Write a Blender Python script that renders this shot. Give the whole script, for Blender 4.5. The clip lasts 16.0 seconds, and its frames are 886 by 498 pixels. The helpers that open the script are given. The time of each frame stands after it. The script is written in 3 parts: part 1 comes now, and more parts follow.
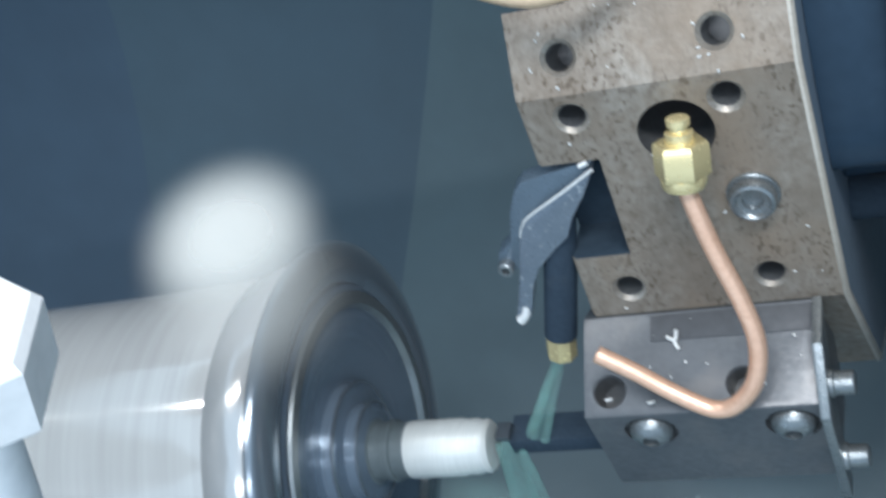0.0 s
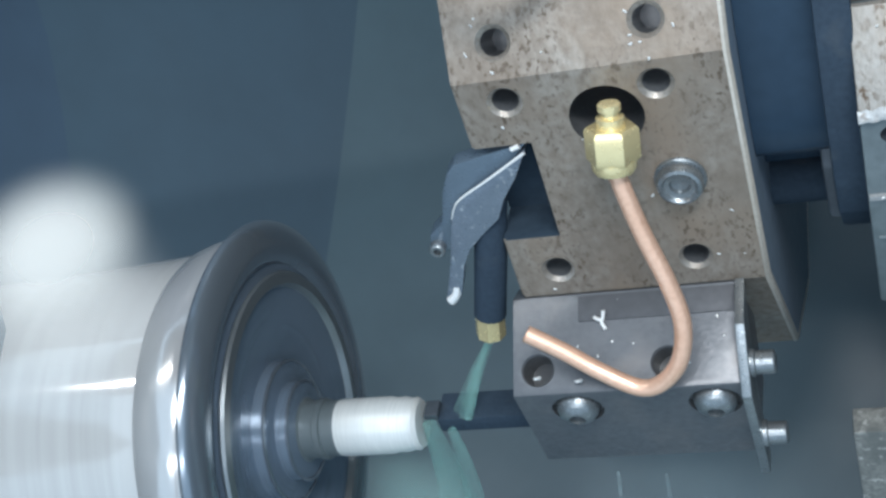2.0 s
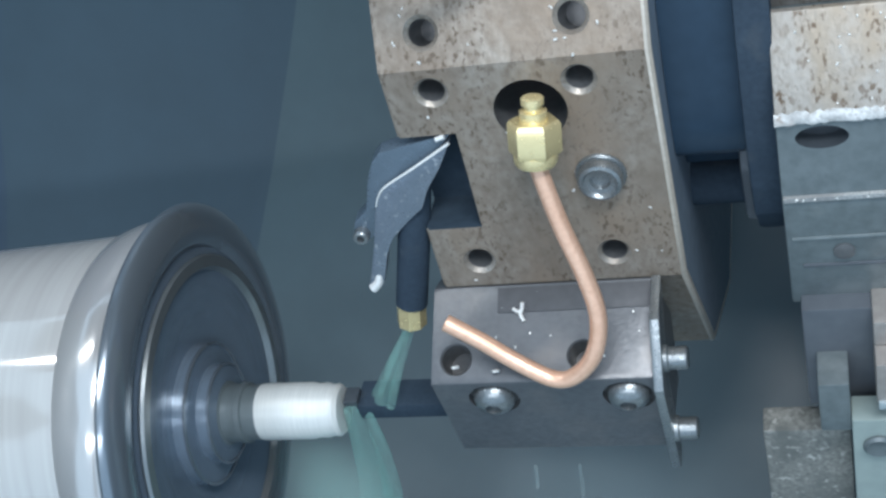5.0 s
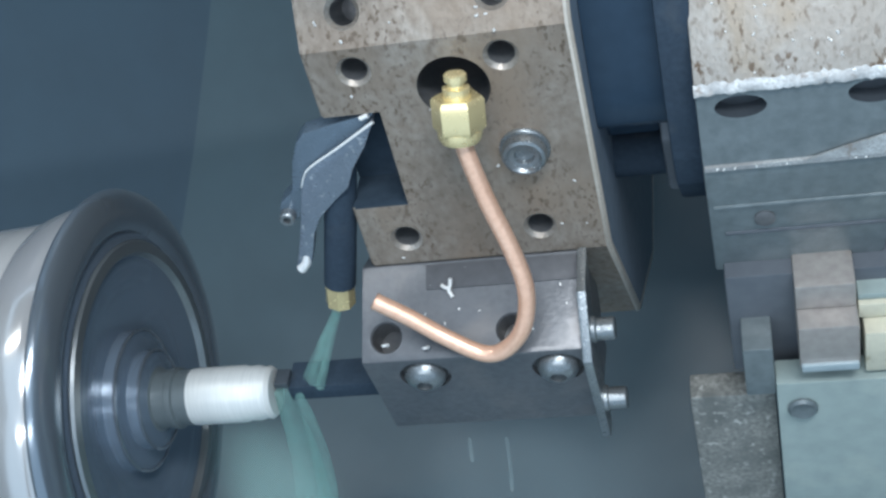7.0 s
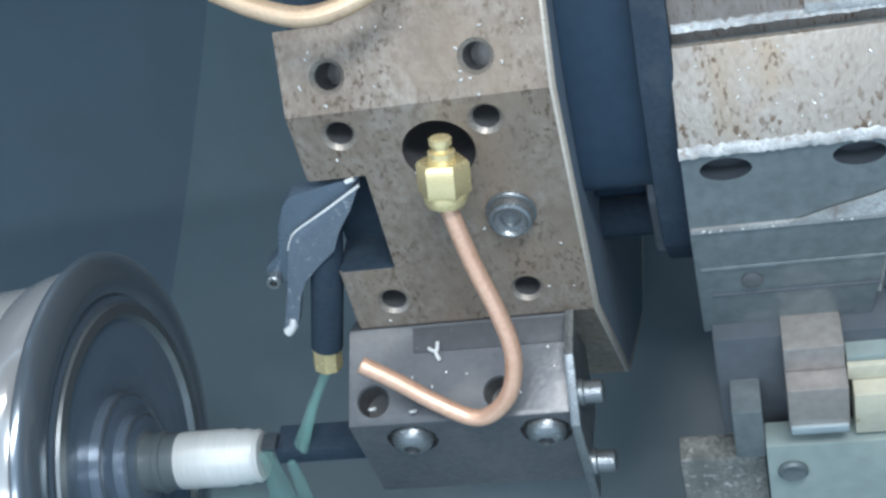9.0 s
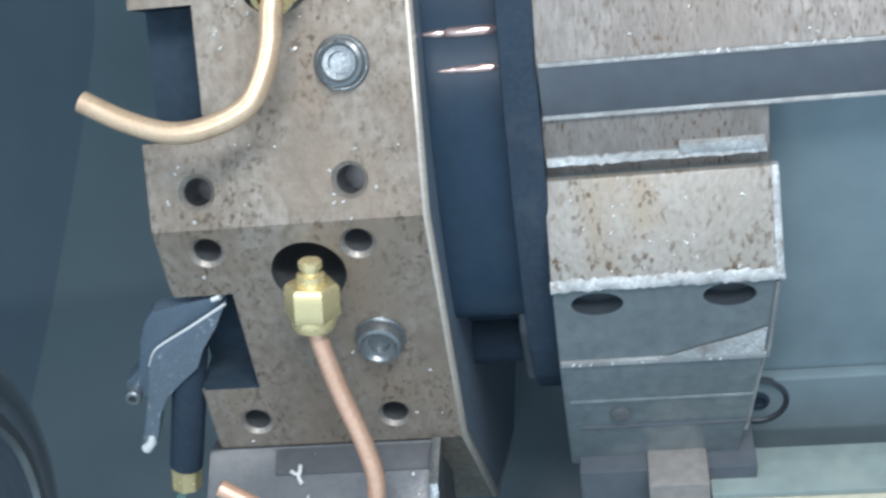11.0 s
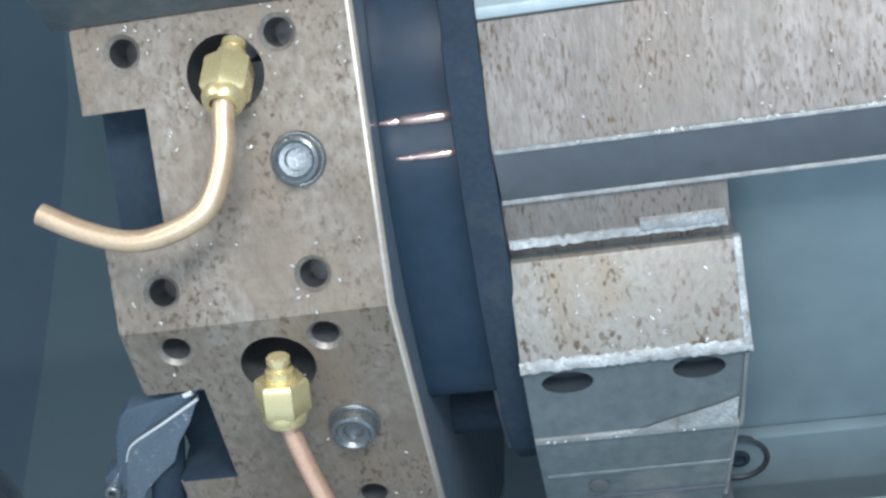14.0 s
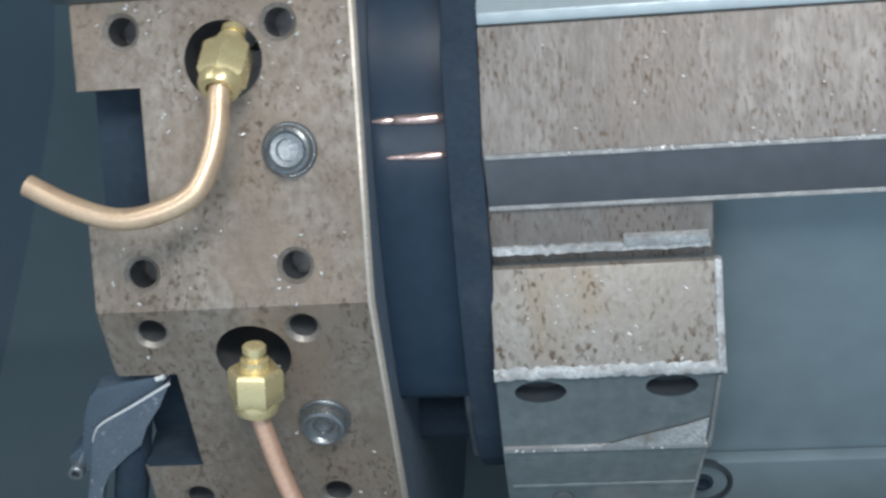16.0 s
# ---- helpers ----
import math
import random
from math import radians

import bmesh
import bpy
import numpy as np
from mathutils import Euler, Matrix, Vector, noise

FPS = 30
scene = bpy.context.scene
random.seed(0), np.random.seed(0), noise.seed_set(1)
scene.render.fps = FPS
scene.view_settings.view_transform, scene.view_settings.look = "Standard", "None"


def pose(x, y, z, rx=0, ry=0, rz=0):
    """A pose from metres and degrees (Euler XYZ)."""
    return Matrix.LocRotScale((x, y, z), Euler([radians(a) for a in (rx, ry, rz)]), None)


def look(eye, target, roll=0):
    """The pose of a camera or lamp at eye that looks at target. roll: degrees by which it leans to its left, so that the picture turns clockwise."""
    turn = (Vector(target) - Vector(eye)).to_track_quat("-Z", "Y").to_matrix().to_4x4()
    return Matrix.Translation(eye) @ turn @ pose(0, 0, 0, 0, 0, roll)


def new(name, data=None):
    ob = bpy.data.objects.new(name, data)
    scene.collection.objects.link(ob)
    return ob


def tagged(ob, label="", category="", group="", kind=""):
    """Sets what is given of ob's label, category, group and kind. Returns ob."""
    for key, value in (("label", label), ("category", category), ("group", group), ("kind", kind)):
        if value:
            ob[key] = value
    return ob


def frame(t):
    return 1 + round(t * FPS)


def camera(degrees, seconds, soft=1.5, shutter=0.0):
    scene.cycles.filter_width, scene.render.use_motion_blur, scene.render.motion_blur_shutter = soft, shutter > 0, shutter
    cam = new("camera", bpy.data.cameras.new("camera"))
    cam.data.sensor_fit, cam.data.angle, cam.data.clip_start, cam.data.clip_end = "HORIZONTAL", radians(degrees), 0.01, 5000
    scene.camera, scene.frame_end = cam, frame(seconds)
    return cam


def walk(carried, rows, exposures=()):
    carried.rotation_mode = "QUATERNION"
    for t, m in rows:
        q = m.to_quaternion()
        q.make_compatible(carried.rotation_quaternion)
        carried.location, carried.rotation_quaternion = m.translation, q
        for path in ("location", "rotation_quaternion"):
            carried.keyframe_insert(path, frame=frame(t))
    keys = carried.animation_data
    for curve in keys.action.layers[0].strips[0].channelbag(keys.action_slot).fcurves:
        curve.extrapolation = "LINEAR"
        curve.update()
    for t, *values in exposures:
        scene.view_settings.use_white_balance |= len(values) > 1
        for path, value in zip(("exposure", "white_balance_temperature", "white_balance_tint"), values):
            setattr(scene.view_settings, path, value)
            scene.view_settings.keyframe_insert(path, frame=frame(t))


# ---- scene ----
cam = camera(35.0, 16.0, 2.6, 0.5)
MM = 0.001
APOTHEM, FACET, HALF = 182.4, 97.8, 45.0        # turret drum, millimetres
PATH = [
    (0, 0.0965, -0.5287, 0.312, 48.57, 19.27, 12.12),
    (0.5, 0.096, -0.5282, 0.3121, 46.29, 16.08, 11.47),
    (1, 0.0959, -0.5292, 0.313, 46.44, 15.67, 10.78),
    (1.5, 0.0978, -0.5324, 0.3176, 47.36, 17.48, 10.28),
    (2, 0.0925, -0.5349, 0.3188, 47.02, 16.57, 9.65),
    (2.5, 0.0952, -0.5332, 0.318, 46.52, 15.26, 10.49),
    (3, 0.0971, -0.534, 0.3185, 45.86, 12.59, 10.62),
    (5.5, 0.1006, -0.542, 0.3176, 46.93, 14.14, 7.83),
    (6, 0.1006, -0.5429, 0.3189, 45.24, 13.78, 5.78),
    (6.5, 0.0995, -0.5426, 0.3184, 46.43, 12.77, 5.85),
    (7, 0.099, -0.5429, 0.3185, 45.36, 12.48, 5.75),
    (7.5, 0.0989, -0.5433, 0.3189, 45.69, 12.34, 5.41),
    (8, 0.0988, -0.5438, 0.3183, 46.74, 12.78, 5.29),
    (10.5, 0.1091, -0.5282, 0.3205, 48.26, 10.62, 5.13),
    (11, 0.1073, -0.5239, 0.3222, 50.66, 7.73, 3.52),
    (11.5, 0.1132, -0.5114, 0.3364, 48.01, 7.69, 1.97),
    (12, 0.1152, -0.5085, 0.3411, 47.88, 9.12, 0.54),
    (12.5, 0.1193, -0.5068, 0.3412, 48.98, 10.53, 0.75),
    (13, 0.119, -0.4996, 0.3433, 48.53, 9.69, 0.89),
    (13.5, 0.1194, -0.5062, 0.3413, 49.31, 10.68, 0.84),
    (14, 0.1228, -0.5051, 0.342, 50.28, 10.2, 1.78),
    (14.5, 0.1229, -0.505, 0.3412, 50.97, 11.74, 1.73),
    (15, 0.1186, -0.5094, 0.3415, 52.05, 12.49, 0.36),
    (15.5, 0.1161, -0.5059, 0.3414, 50.41, 8.54, -0.1),
    (16, 0.1165, -0.5106, 0.3392, 51.36, 6.09, 3.28),
]


walk(cam, [(r[0], pose(*r[1:])) for r in PATH], [(0.0, 0.19, 5900, 8), (8.0, 0.16, 5850, 8), (11.0, 0.13, 5950, 8), (14.0, 0.12, 5950, 8), (15.0, 0.05, 6000, 8), (15.5, -0.1, 6050, 9), (16.0, -0.3, 6200, 10)])

# ---- light: work lamp, spindle lamp, and a tube lamp added behind the camera ----
world = bpy.data.worlds.new("workshop")
scene.world = world
world.use_nodes = True
world.node_tree.nodes["Background"].inputs[0].default_value = (0.50, 0.645, 0.755, 1)
world.node_tree.nodes["Background"].inputs[1].default_value = 1.02


def area_lamp(name, eye, target, sx, sy, power, color):
    d = bpy.data.lights.new(name, "AREA")
    d.shape, d.size, d.size_y, d.energy, d.color = "RECTANGLE", sx, sy, power, color
    ob = new(name, d)
    ob.matrix_world = look(eye, target)
    return ob


area_lamp("work_lamp", (0.24, -0.58, 0.88), (0.02, -0.19, 0.0), 0.56, 0.14, 7.4, (1.0, 0.94, 0.87))
area_lamp("spindle_lamp", (-0.60, -0.27, 0.80), (-0.60, -0.20, -0.25), 0.56, 0.04, 2.0, (1.0, 0.95, 0.88))
area_lamp("shop_tube_lamp", (0.10, -1.25, 0.72), (0.0, -0.15, 0.0), 1.2, 0.06, 4.8, (0.97, 0.94, 0.92))


# ---- materials ----
def material(name, color, rough=0.5, metal=0.0, second=None, scale=30.0, amount=0.5, bump=0.0, bump_scale=120.0,
             speck=None, speck_scale=260.0, speck_at=0.62, stretch=(1, 1, 1), rough_var=0.12, coat=0.0, gloss=0.5,
             stain=None, stain_scale=14.0, stain_at=0.5):
    """A surface with a broad stain, a fine grain and, where asked, rust stains, specks and a wet coat."""
    m = bpy.data.materials.new(name)
    m.use_nodes = True
    nt = m.node_tree
    n, l = nt.nodes, nt.links
    b = n["Principled BSDF"]
    co = n.new("ShaderNodeTexCoord")
    mp = n.new("ShaderNodeMapping")
    mp.inputs["Scale"].default_value = stretch
    l.new(co.outputs["Object"], mp.inputs["Vector"])

    def tex(s, detail=4.0):
        t = n.new("ShaderNodeTexNoise")
        t.inputs["Scale"].default_value, t.inputs["Detail"].default_value = s, detail
        l.new(mp.outputs["Vector"], t.inputs["Vector"])
        return t

    def ramp(src, a, c):
        r = n.new("ShaderNodeMapRange")
        r.inputs["From Min"].default_value, r.inputs["From Max"].default_value = a, c
        l.new(src, r.inputs["Value"])
        return r.outputs["Result"]

    def mix(fac, a, c):
        x = n.new("ShaderNodeMix")
        x.data_type = "RGBA"
        l.new(fac, x.inputs["Factor"])
        for sock, v in ((x.inputs["A"], a), (x.inputs["B"], c)):
            if isinstance(v, tuple):
                sock.default_value = (*v, 1)
            else:
                l.new(v, sock)
        return x.outputs["Result"]

    second = second or tuple(c * 0.7 for c in color)
    broad = tex(scale)
    out = mix(ramp(broad.outputs["Fac"], 0.5 - amount / 2, 0.5 + amount / 2), color, second)
    fine = tex(scale * 9, 6.0)
    out = mix(ramp(fine.outputs["Fac"], 0.35, 0.75), out, tuple(c * 0.92 for c in second))
    if stain:
        out = mix(ramp(tex(stain_scale, 6.0).outputs["Fac"], stain_at, stain_at + 0.2), out, stain)
    if speck:
        sp = tex(speck_scale, 2.0)
        field = n.new("ShaderNodeMath")
        field.operation = "MULTIPLY"
        l.new(ramp(sp.outputs["Fac"], speck_at, speck_at + 0.13), field.inputs[0])
        l.new(ramp(tex(scale * 1.7, 3.0).outputs["Fac"], 0.36, 0.64), field.inputs[1])
        out = mix(field.outputs["Value"], out, speck)
    l.new(out, b.inputs["Base Color"])
    rr = n.new("ShaderNodeMapRange")
    rr.inputs["To Min"].default_value, rr.inputs["To Max"].default_value = max(rough - rough_var, 0.03), min(rough + rough_var, 1)
    l.new(fine.outputs["Fac"], rr.inputs["Value"])
    l.new(rr.outputs["Result"], b.inputs["Roughness"])
    b.inputs["Metallic"].default_value = metal
    b.inputs["Coat Weight"].default_value, b.inputs["Coat Roughness"].default_value = coat, 0.22
    b.inputs["Specular IOR Level"].default_value = gloss
    if bump:
        bt = tex(bump_scale, 5.0)
        bp = n.new("ShaderNodeBump")
        bp.inputs["Strength"].default_value, bp.inputs["Distance"].default_value = bump, 0.0006
        l.new(bt.outputs["Fac"], bp.inputs["Height"])
        l.new(bp.outputs["Normal"], b.inputs["Normal"])
    return m


RUSTY = material("worn_turret_steel", (0.365, 0.335, 0.295), 0.5, 0.3, (0.215, 0.178, 0.142), 32, 0.4, 0.35, 700,
                 (0.115, 0.088, 0.064), 520, 0.54, stretch=(1.1, 0.9, 0.75), stain=(0.265, 0.212, 0.162), stain_scale=24, stain_at=0.5)
RIM_GLINT = material("bright_rim_glint", (0.74, 0.68, 0.60), 0.32, 0.5, (0.60, 0.54, 0.46), 60, 0.6, 0.2, 400)
# Hole chamfers lightened in colour to help paint the lamp's crescents.
CHAMFER = material("bright_hole_chamfer", (0.46, 0.445, 0.415), 0.34, 0.5, (0.27, 0.24, 0.205), 90, 0.4, 0.4, 500)
HOUSING = material("stained_cast_steel", (0.295, 0.283, 0.272), 0.5, 0.25, (0.20, 0.183, 0.168), 34, 0.45, 0.4, 600,
                   (0.105, 0.07, 0.045), 640, 0.535, stretch=(1.6, 0.5, 0.5), stain=(0.235, 0.21, 0.19), stain_scale=30, stain_at=0.52)
BLOTCHED = material("rust_blotched_steel", (0.37, 0.36, 0.338), 0.45, 0.25, (0.31, 0.288, 0.255), 40, 0.5, 0.4, 600, (0.105, 0.072, 0.045), 420, 0.53,
                    stretch=(1.3, 0.8, 0.8), stain=(0.29, 0.24, 0.175), stain_scale=34, stain_at=0.54)
GREY_STEEL = material("milled_grey_steel", (0.185, 0.22, 0.235), 0.42, 0.3, (0.132, 0.162, 0.174), 26, 0.5, 0.25, 500, coat=0.2,
                      stain=(0.25, 0.28, 0.285), stain_scale=40, stain_at=0.56)
HOLDER = material("phosphated_holder_steel", (0.132, 0.142, 0.157), 0.42, 0.3, (0.10, 0.11, 0.125), 40, 0.6, 0.25, 600, coat=0.35, stain=(0.15, 0.15, 0.156), stain_scale=50, stain_at=0.56)
DARK = material("blackened_steel_and_hole_shade", (0.062, 0.075, 0.09), 0.45, 0.2, (0.05, 0.062, 0.076), 30, 0.6, 0.1, 400, coat=0.2)
SIDE = material("blue_grey_drum_side", (0.20, 0.255, 0.32), 0.7, 0.0, (0.17, 0.22, 0.28), 20, 0.6, coat=0.4)
DARK_NAVY = material("dark_navy_metal", (0.040, 0.060, 0.086), 0.8, 0.0, (0.031, 0.047, 0.069), 60, 0.5, 0.4, 160, gloss=0.12, stain=(0.058, 0.073, 0.09), stain_scale=70, stain_at=0.58)
SHADOW_BAND = material("painted_shadow_band", (0.085, 0.09, 0.10), 0.55, 0.3, (0.07, 0.075, 0.085), 30, 0.6)
PINK = material("pink_lamp_glint", (0.95, 0.74, 0.68), 0.15, 0.8, (0.85, 0.62, 0.56), 200, 0.6)
# Notch walls darker than the drum steel: their shade is put into the colour.
NOTCH = material("shaded_notch_walls", (0.040, 0.060, 0.084), 0.8, 0.0, (0.032, 0.049, 0.070), 30, 0.6, gloss=0.08)
# Hole linings and sunken stems, darkened in colour to paint their shade.
BORE = material("shaded_bore", (0.12, 0.128, 0.135), 0.45, 0.2, (0.095, 0.10, 0.108), 60, 0.6, coat=0.4)
BOSS = material("dark_navy_boss", (0.029, 0.052, 0.084), 0.24, 0.0, (0.022, 0.041, 0.068), 18, 0.6, rough_var=0.05, gloss=0.22)
BRASS = material("brass", (0.90, 0.77, 0.43), 0.26, 0.6, (0.86, 0.73, 0.40), 60, 0.6, rough_var=0.05)
COPPER = material("copper_pipe", (0.93, 0.635, 0.475), 0.34, 0.5, (0.86, 0.53, 0.37), 60, 0.6, 0.02, 700, rough_var=0.06, stain=(0.74, 0.43, 0.28), stain_scale=60, stain_at=0.57)
TARNISHED = material("tarnished_copper_pipe", (0.88, 0.70, 0.50), 0.33, 0.5, (0.76, 0.55, 0.37), 110, 0.6, 0.04, 700, stain=(0.50, 0.32, 0.22), stain_scale=90, stain_at=0.57)
ZINC = material("zinc_bolt", (0.35, 0.38, 0.40), 0.30, 0.75, (0.24, 0.265, 0.28), 120, 0.5, 0.2, 900)
CHROME = material("polished_chuck_steel", (0.62, 0.625, 0.62), 0.085, 0.3, (0.53, 0.53, 0.52), 9, 0.6, 0.02, 300, stretch=(3, 0.15, 0.15), rough_var=0.02)
CHUCK_DARK = material("dark_chuck_face", (0.205, 0.265, 0.335), 0.26, 0.35, (0.16, 0.21, 0.275), 12, 0.6, stretch=(2, 0.3, 0.3), coat=0.5)
DARK_PAINT = material("dark_grey_machine_paint", (0.115, 0.13, 0.15), 0.4, 0.1, (0.09, 0.105, 0.125), 14, 0.6, 0.1, 300)
LIGHT_PLATE = material("light_milled_plate", (0.46, 0.54, 0.57), 0.4, 0.4, (0.38, 0.46, 0.5), 20, 0.6, 0.1, 300)
WEB = material("dull_blade_web", (0.135, 0.18, 0.23), 0.3, 0.3, (0.105, 0.145, 0.19), 60, 0.5, coat=0.5)
RIM = material("dark_polished_rim", (0.285, 0.335, 0.39), 0.18, 0.65, (0.23, 0.275, 0.325), 9, 0.6, rough_var=0.05, coat=0.3)
BLADE = material("bright_blade_steel", (0.225, 0.27, 0.335), 0.3, 0.4, (0.17, 0.21, 0.265), 60, 0.5, 0.2, 500, (0.5, 0.55, 0.6), 420, 0.6, coat=0.4)
BLANK = material("machined_blank", (0.80, 0.82, 0.80), 0.42, 0.3, (0.70, 0.73, 0.72), 30, 0.6, 0.15, 300, stretch=(6, 0.4, 0.4))
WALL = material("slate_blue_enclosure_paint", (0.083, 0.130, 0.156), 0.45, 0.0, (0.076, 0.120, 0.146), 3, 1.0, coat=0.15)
# Two darker copies of the wall blue, for the shading left of the folds.
WALL_DEEP = material("shaded_blue_sheet", (0.064, 0.102, 0.138), 0.42, 0.0, (0.058, 0.094, 0.128), 3, 1.0, coat=0.15)
WALL_NAVY = material("shaded_navy_sheet", (0.058, 0.092, 0.136), 0.42, 0.0, (0.052, 0.084, 0.126), 3, 1.0, coat=0.15)
WALL_GREEN = material("pale_bounce_sheet", (0.40, 0.48, 0.48), 0.4, 0.1, (0.34, 0.42, 0.42), 5, 0.7, 0.05, 60)
PANEL = material("blue_grey_cover_sheet", (0.225, 0.296, 0.332), 0.4, 0.1, (0.195, 0.26, 0.295), 7, 0.7, 0.05, 80)
PALE_PLATE = material("pale_green_painted_plate", (0.29, 0.355, 0.345), 0.45, 0.0, (0.24, 0.30, 0.295), 14, 0.6, 0.1, 100, coat=0.2, stain=(0.33, 0.385, 0.36), stain_scale=30, stain_at=0.55)
CREAM = material("cream_plastic_wiper", (0.62, 0.60, 0.47), 0.5, 0.0, (0.52, 0.51, 0.41), 30, 0.7, 0.15, 300, (0.22, 0.19, 0.11), 130, 0.62, stain=(0.38, 0.38, 0.31), stain_scale=26, stain_at=0.52)
PINK_PAD = material("bare_steel_pad", (0.41, 0.39, 0.37), 0.38, 0.4, (0.33, 0.31, 0.295), 30, 0.6, 0.2, 300, stain=(0.31, 0.275, 0.24), stain_scale=50, stain_at=0.55)
SPECK_BED = material("chip_strewn_bed", (0.30, 0.305, 0.285), 0.6, 0.1, (0.13, 0.14, 0.135), 60, 0.35, 0.6, 240, (0.42, 0.43, 0.41), 300, 0.56)
CHIP = material("bright_metal_swarf", (0.86, 0.88, 0.88), 0.3, 0.25, (0.78, 0.80, 0.80), 200, 0.6)
WHITE = material("white_plastic", (0.88, 0.90, 0.93), 0.35, 0.0, (0.82, 0.85, 0.88), 20, 0.6)


def coolant_material(name, color, opacity):
    m = bpy.data.materials.new(name)
    m.use_nodes = True
    n, l = m.node_tree.nodes, m.node_tree.links
    n.remove(n["Principled BSDF"])
    out = n["Material Output"]
    clear, body, through_it, milky, mixed = (n.new("ShaderNodeBsdfTransparent"), n.new("ShaderNodeBsdfDiffuse"), n.new("ShaderNodeBsdfTranslucent"),
                                             n.new("ShaderNodeMixShader"), n.new("ShaderNodeMixShader"))
    for b in (body, through_it):
        b.inputs["Color"].default_value = (*color, 1)
    l.new(body.outputs[0], milky.inputs[1])
    l.new(through_it.outputs[0], milky.inputs[2])
    l.new(clear.outputs[0], mixed.inputs[1])
    l.new(milky.outputs[0], mixed.inputs[2])
    l.new(mixed.outputs[0], out.inputs["Surface"])
    t = n.new("ShaderNodeTexNoise")
    t.inputs["Scale"].default_value = 160
    co = n.new("ShaderNodeTexCoord")
    streak = n.new("ShaderNodeMapping")
    streak.inputs["Scale"].default_value = (1.0, 1.0, 0.12)
    l.new(co.outputs["Object"], streak.inputs["Vector"])
    l.new(streak.outputs["Vector"], t.inputs["Vector"])
    r = n.new("ShaderNodeMapRange")
    r.inputs["From Min"].default_value, r.inputs["From Max"].default_value = 0.32, 0.66
    r.inputs["To Min"].default_value, r.inputs["To Max"].default_value = opacity * 0.45, opacity * 1.2
    l.new(t.outputs["Fac"], r.inputs["Value"])
    l.new(r.outputs["Result"], mixed.inputs["Fac"])
    return m


PALE_WORN = material("pale_wear_and_sheen", (0.58, 0.62, 0.635), 0.4, 0.3, (0.31, 0.325, 0.33), 110, 0.3, 0.5, 500, (0.24, 0.22, 0.20), 360, 0.55)
DULL_EDGE = material("dull_worn_edge", (0.36, 0.385, 0.39), 0.4, 0.3, (0.22, 0.23, 0.235), 130, 0.3, 0.4, 500)
POLISHED = material("polished_shoulder_steel", (0.74, 0.74, 0.74), 0.16, 0.6, (0.62, 0.62, 0.62), 9, 0.6, rough_var=0.04)
COOLANT_JET = coolant_material("green_coolant", (0.46, 0.76, 0.70), 0.24)
DRIP = coolant_material("clear_drip", (0.60, 0.74, 0.75), 0.18)
COOLANT_THIN = coolant_material("thin_green_coolant", (0.42, 0.74, 0.68), 0.27)



# ---- mesh helpers, all in millimetres ----
def shift(bm, m):
    bmesh.ops.transform(bm, matrix=m, verts=bm.verts)
    return bm


def box(x0, x1, y0, y1, z0, z1, bevel=0.0, seg=2):
    bm = bmesh.new()
    bmesh.ops.create_cube(bm, size=1)
    for v in bm.verts:
        v.co = Vector(((x0 + x1) / 2 + v.co.x * (x1 - x0), (y0 + y1) / 2 + v.co.y * (y1 - y0), (z0 + z1) / 2 + v.co.z * (z1 - z0)))
    if bevel:
        bmesh.ops.bevel(bm, geom=bm.edges[:], offset=bevel, segments=seg, affect="EDGES", profile=0.6)
    return bm


def revolve(profile, n=48, ring=False):
    """A body of revolution about z from (radius, z) pairs, closed at the ends; ring: closed upon itself."""
    bm = bmesh.new()
    rings = []
    for r, z in profile:
        rings.append([bm.verts.new((r * math.cos(2 * math.pi * i / n), r * math.sin(2 * math.pi * i / n), z)) for i in range(n)])
    for a, b in zip(rings, rings[1:] + rings[:1] if ring else rings[1:]):
        for i in range(n):
            bm.faces.new((a[i], a[(i + 1) % n], b[(i + 1) % n], b[i]))
    if not ring:
        bm.faces.new(rings[0][::-1])
        bm.faces.new(rings[-1])
    bmesh.ops.recalc_face_normals(bm, faces=bm.faces)
    return bm


def prism(outline, depth0, depth1, bevel=0.0):
    """An outline in (a, b) pushed along the third axis c from depth0 to depth1: points (a, b, c)."""
    bm = bmesh.new()
    lo = [bm.verts.new((a, b, depth0)) for a, b in outline]
    hi = [bm.verts.new((a, b, depth1)) for a, b in outline]
    bm.faces.new(lo[::-1])
    bm.faces.new(hi)
    k = len(lo)
    for i in range(k):
        bm.faces.new((lo[i], lo[(i + 1) % k], hi[(i + 1) % k], hi[i]))
    bmesh.ops.recalc_face_normals(bm, faces=bm.faces)
    if bevel:
        bmesh.ops.bevel(bm, geom=bm.edges[:], offset=bevel, segments=2, affect="EDGES", profile=0.6)
    return bm


# (a, b, c) of a prism to world axes: profile in y and z, pushed along x
YZX = Matrix(((0, 0, 1, 0), (1, 0, 0, 0), (0, 1, 0, 0), (0, 0, 0, 1)))
# z of a body of revolution to world x
ALONG_X = Matrix(((0, 0, 1, 0), (1, 0, 0, 0), (0, 1, 0, 0), (0, 0, 0, 1)))


def smooth_path(points, per=8):
    """A Catmull-Rom line through the points."""
    p = [Vector(q) for q in points]
    p = [2 * p[0] - p[1], *p, 2 * p[-1] - p[-2]]
    out = []
    for a, b, c, d in zip(p, p[1:], p[2:], p[3:]):
        for i in range(per):
            t = i / per
            out.append(0.5 * (2 * b + (c - a) * t + (2 * a - 5 * b + 4 * c - d) * t * t + (3 * b - a - 3 * c + d) * t ** 3))
    out.append(p[-2])
    return out


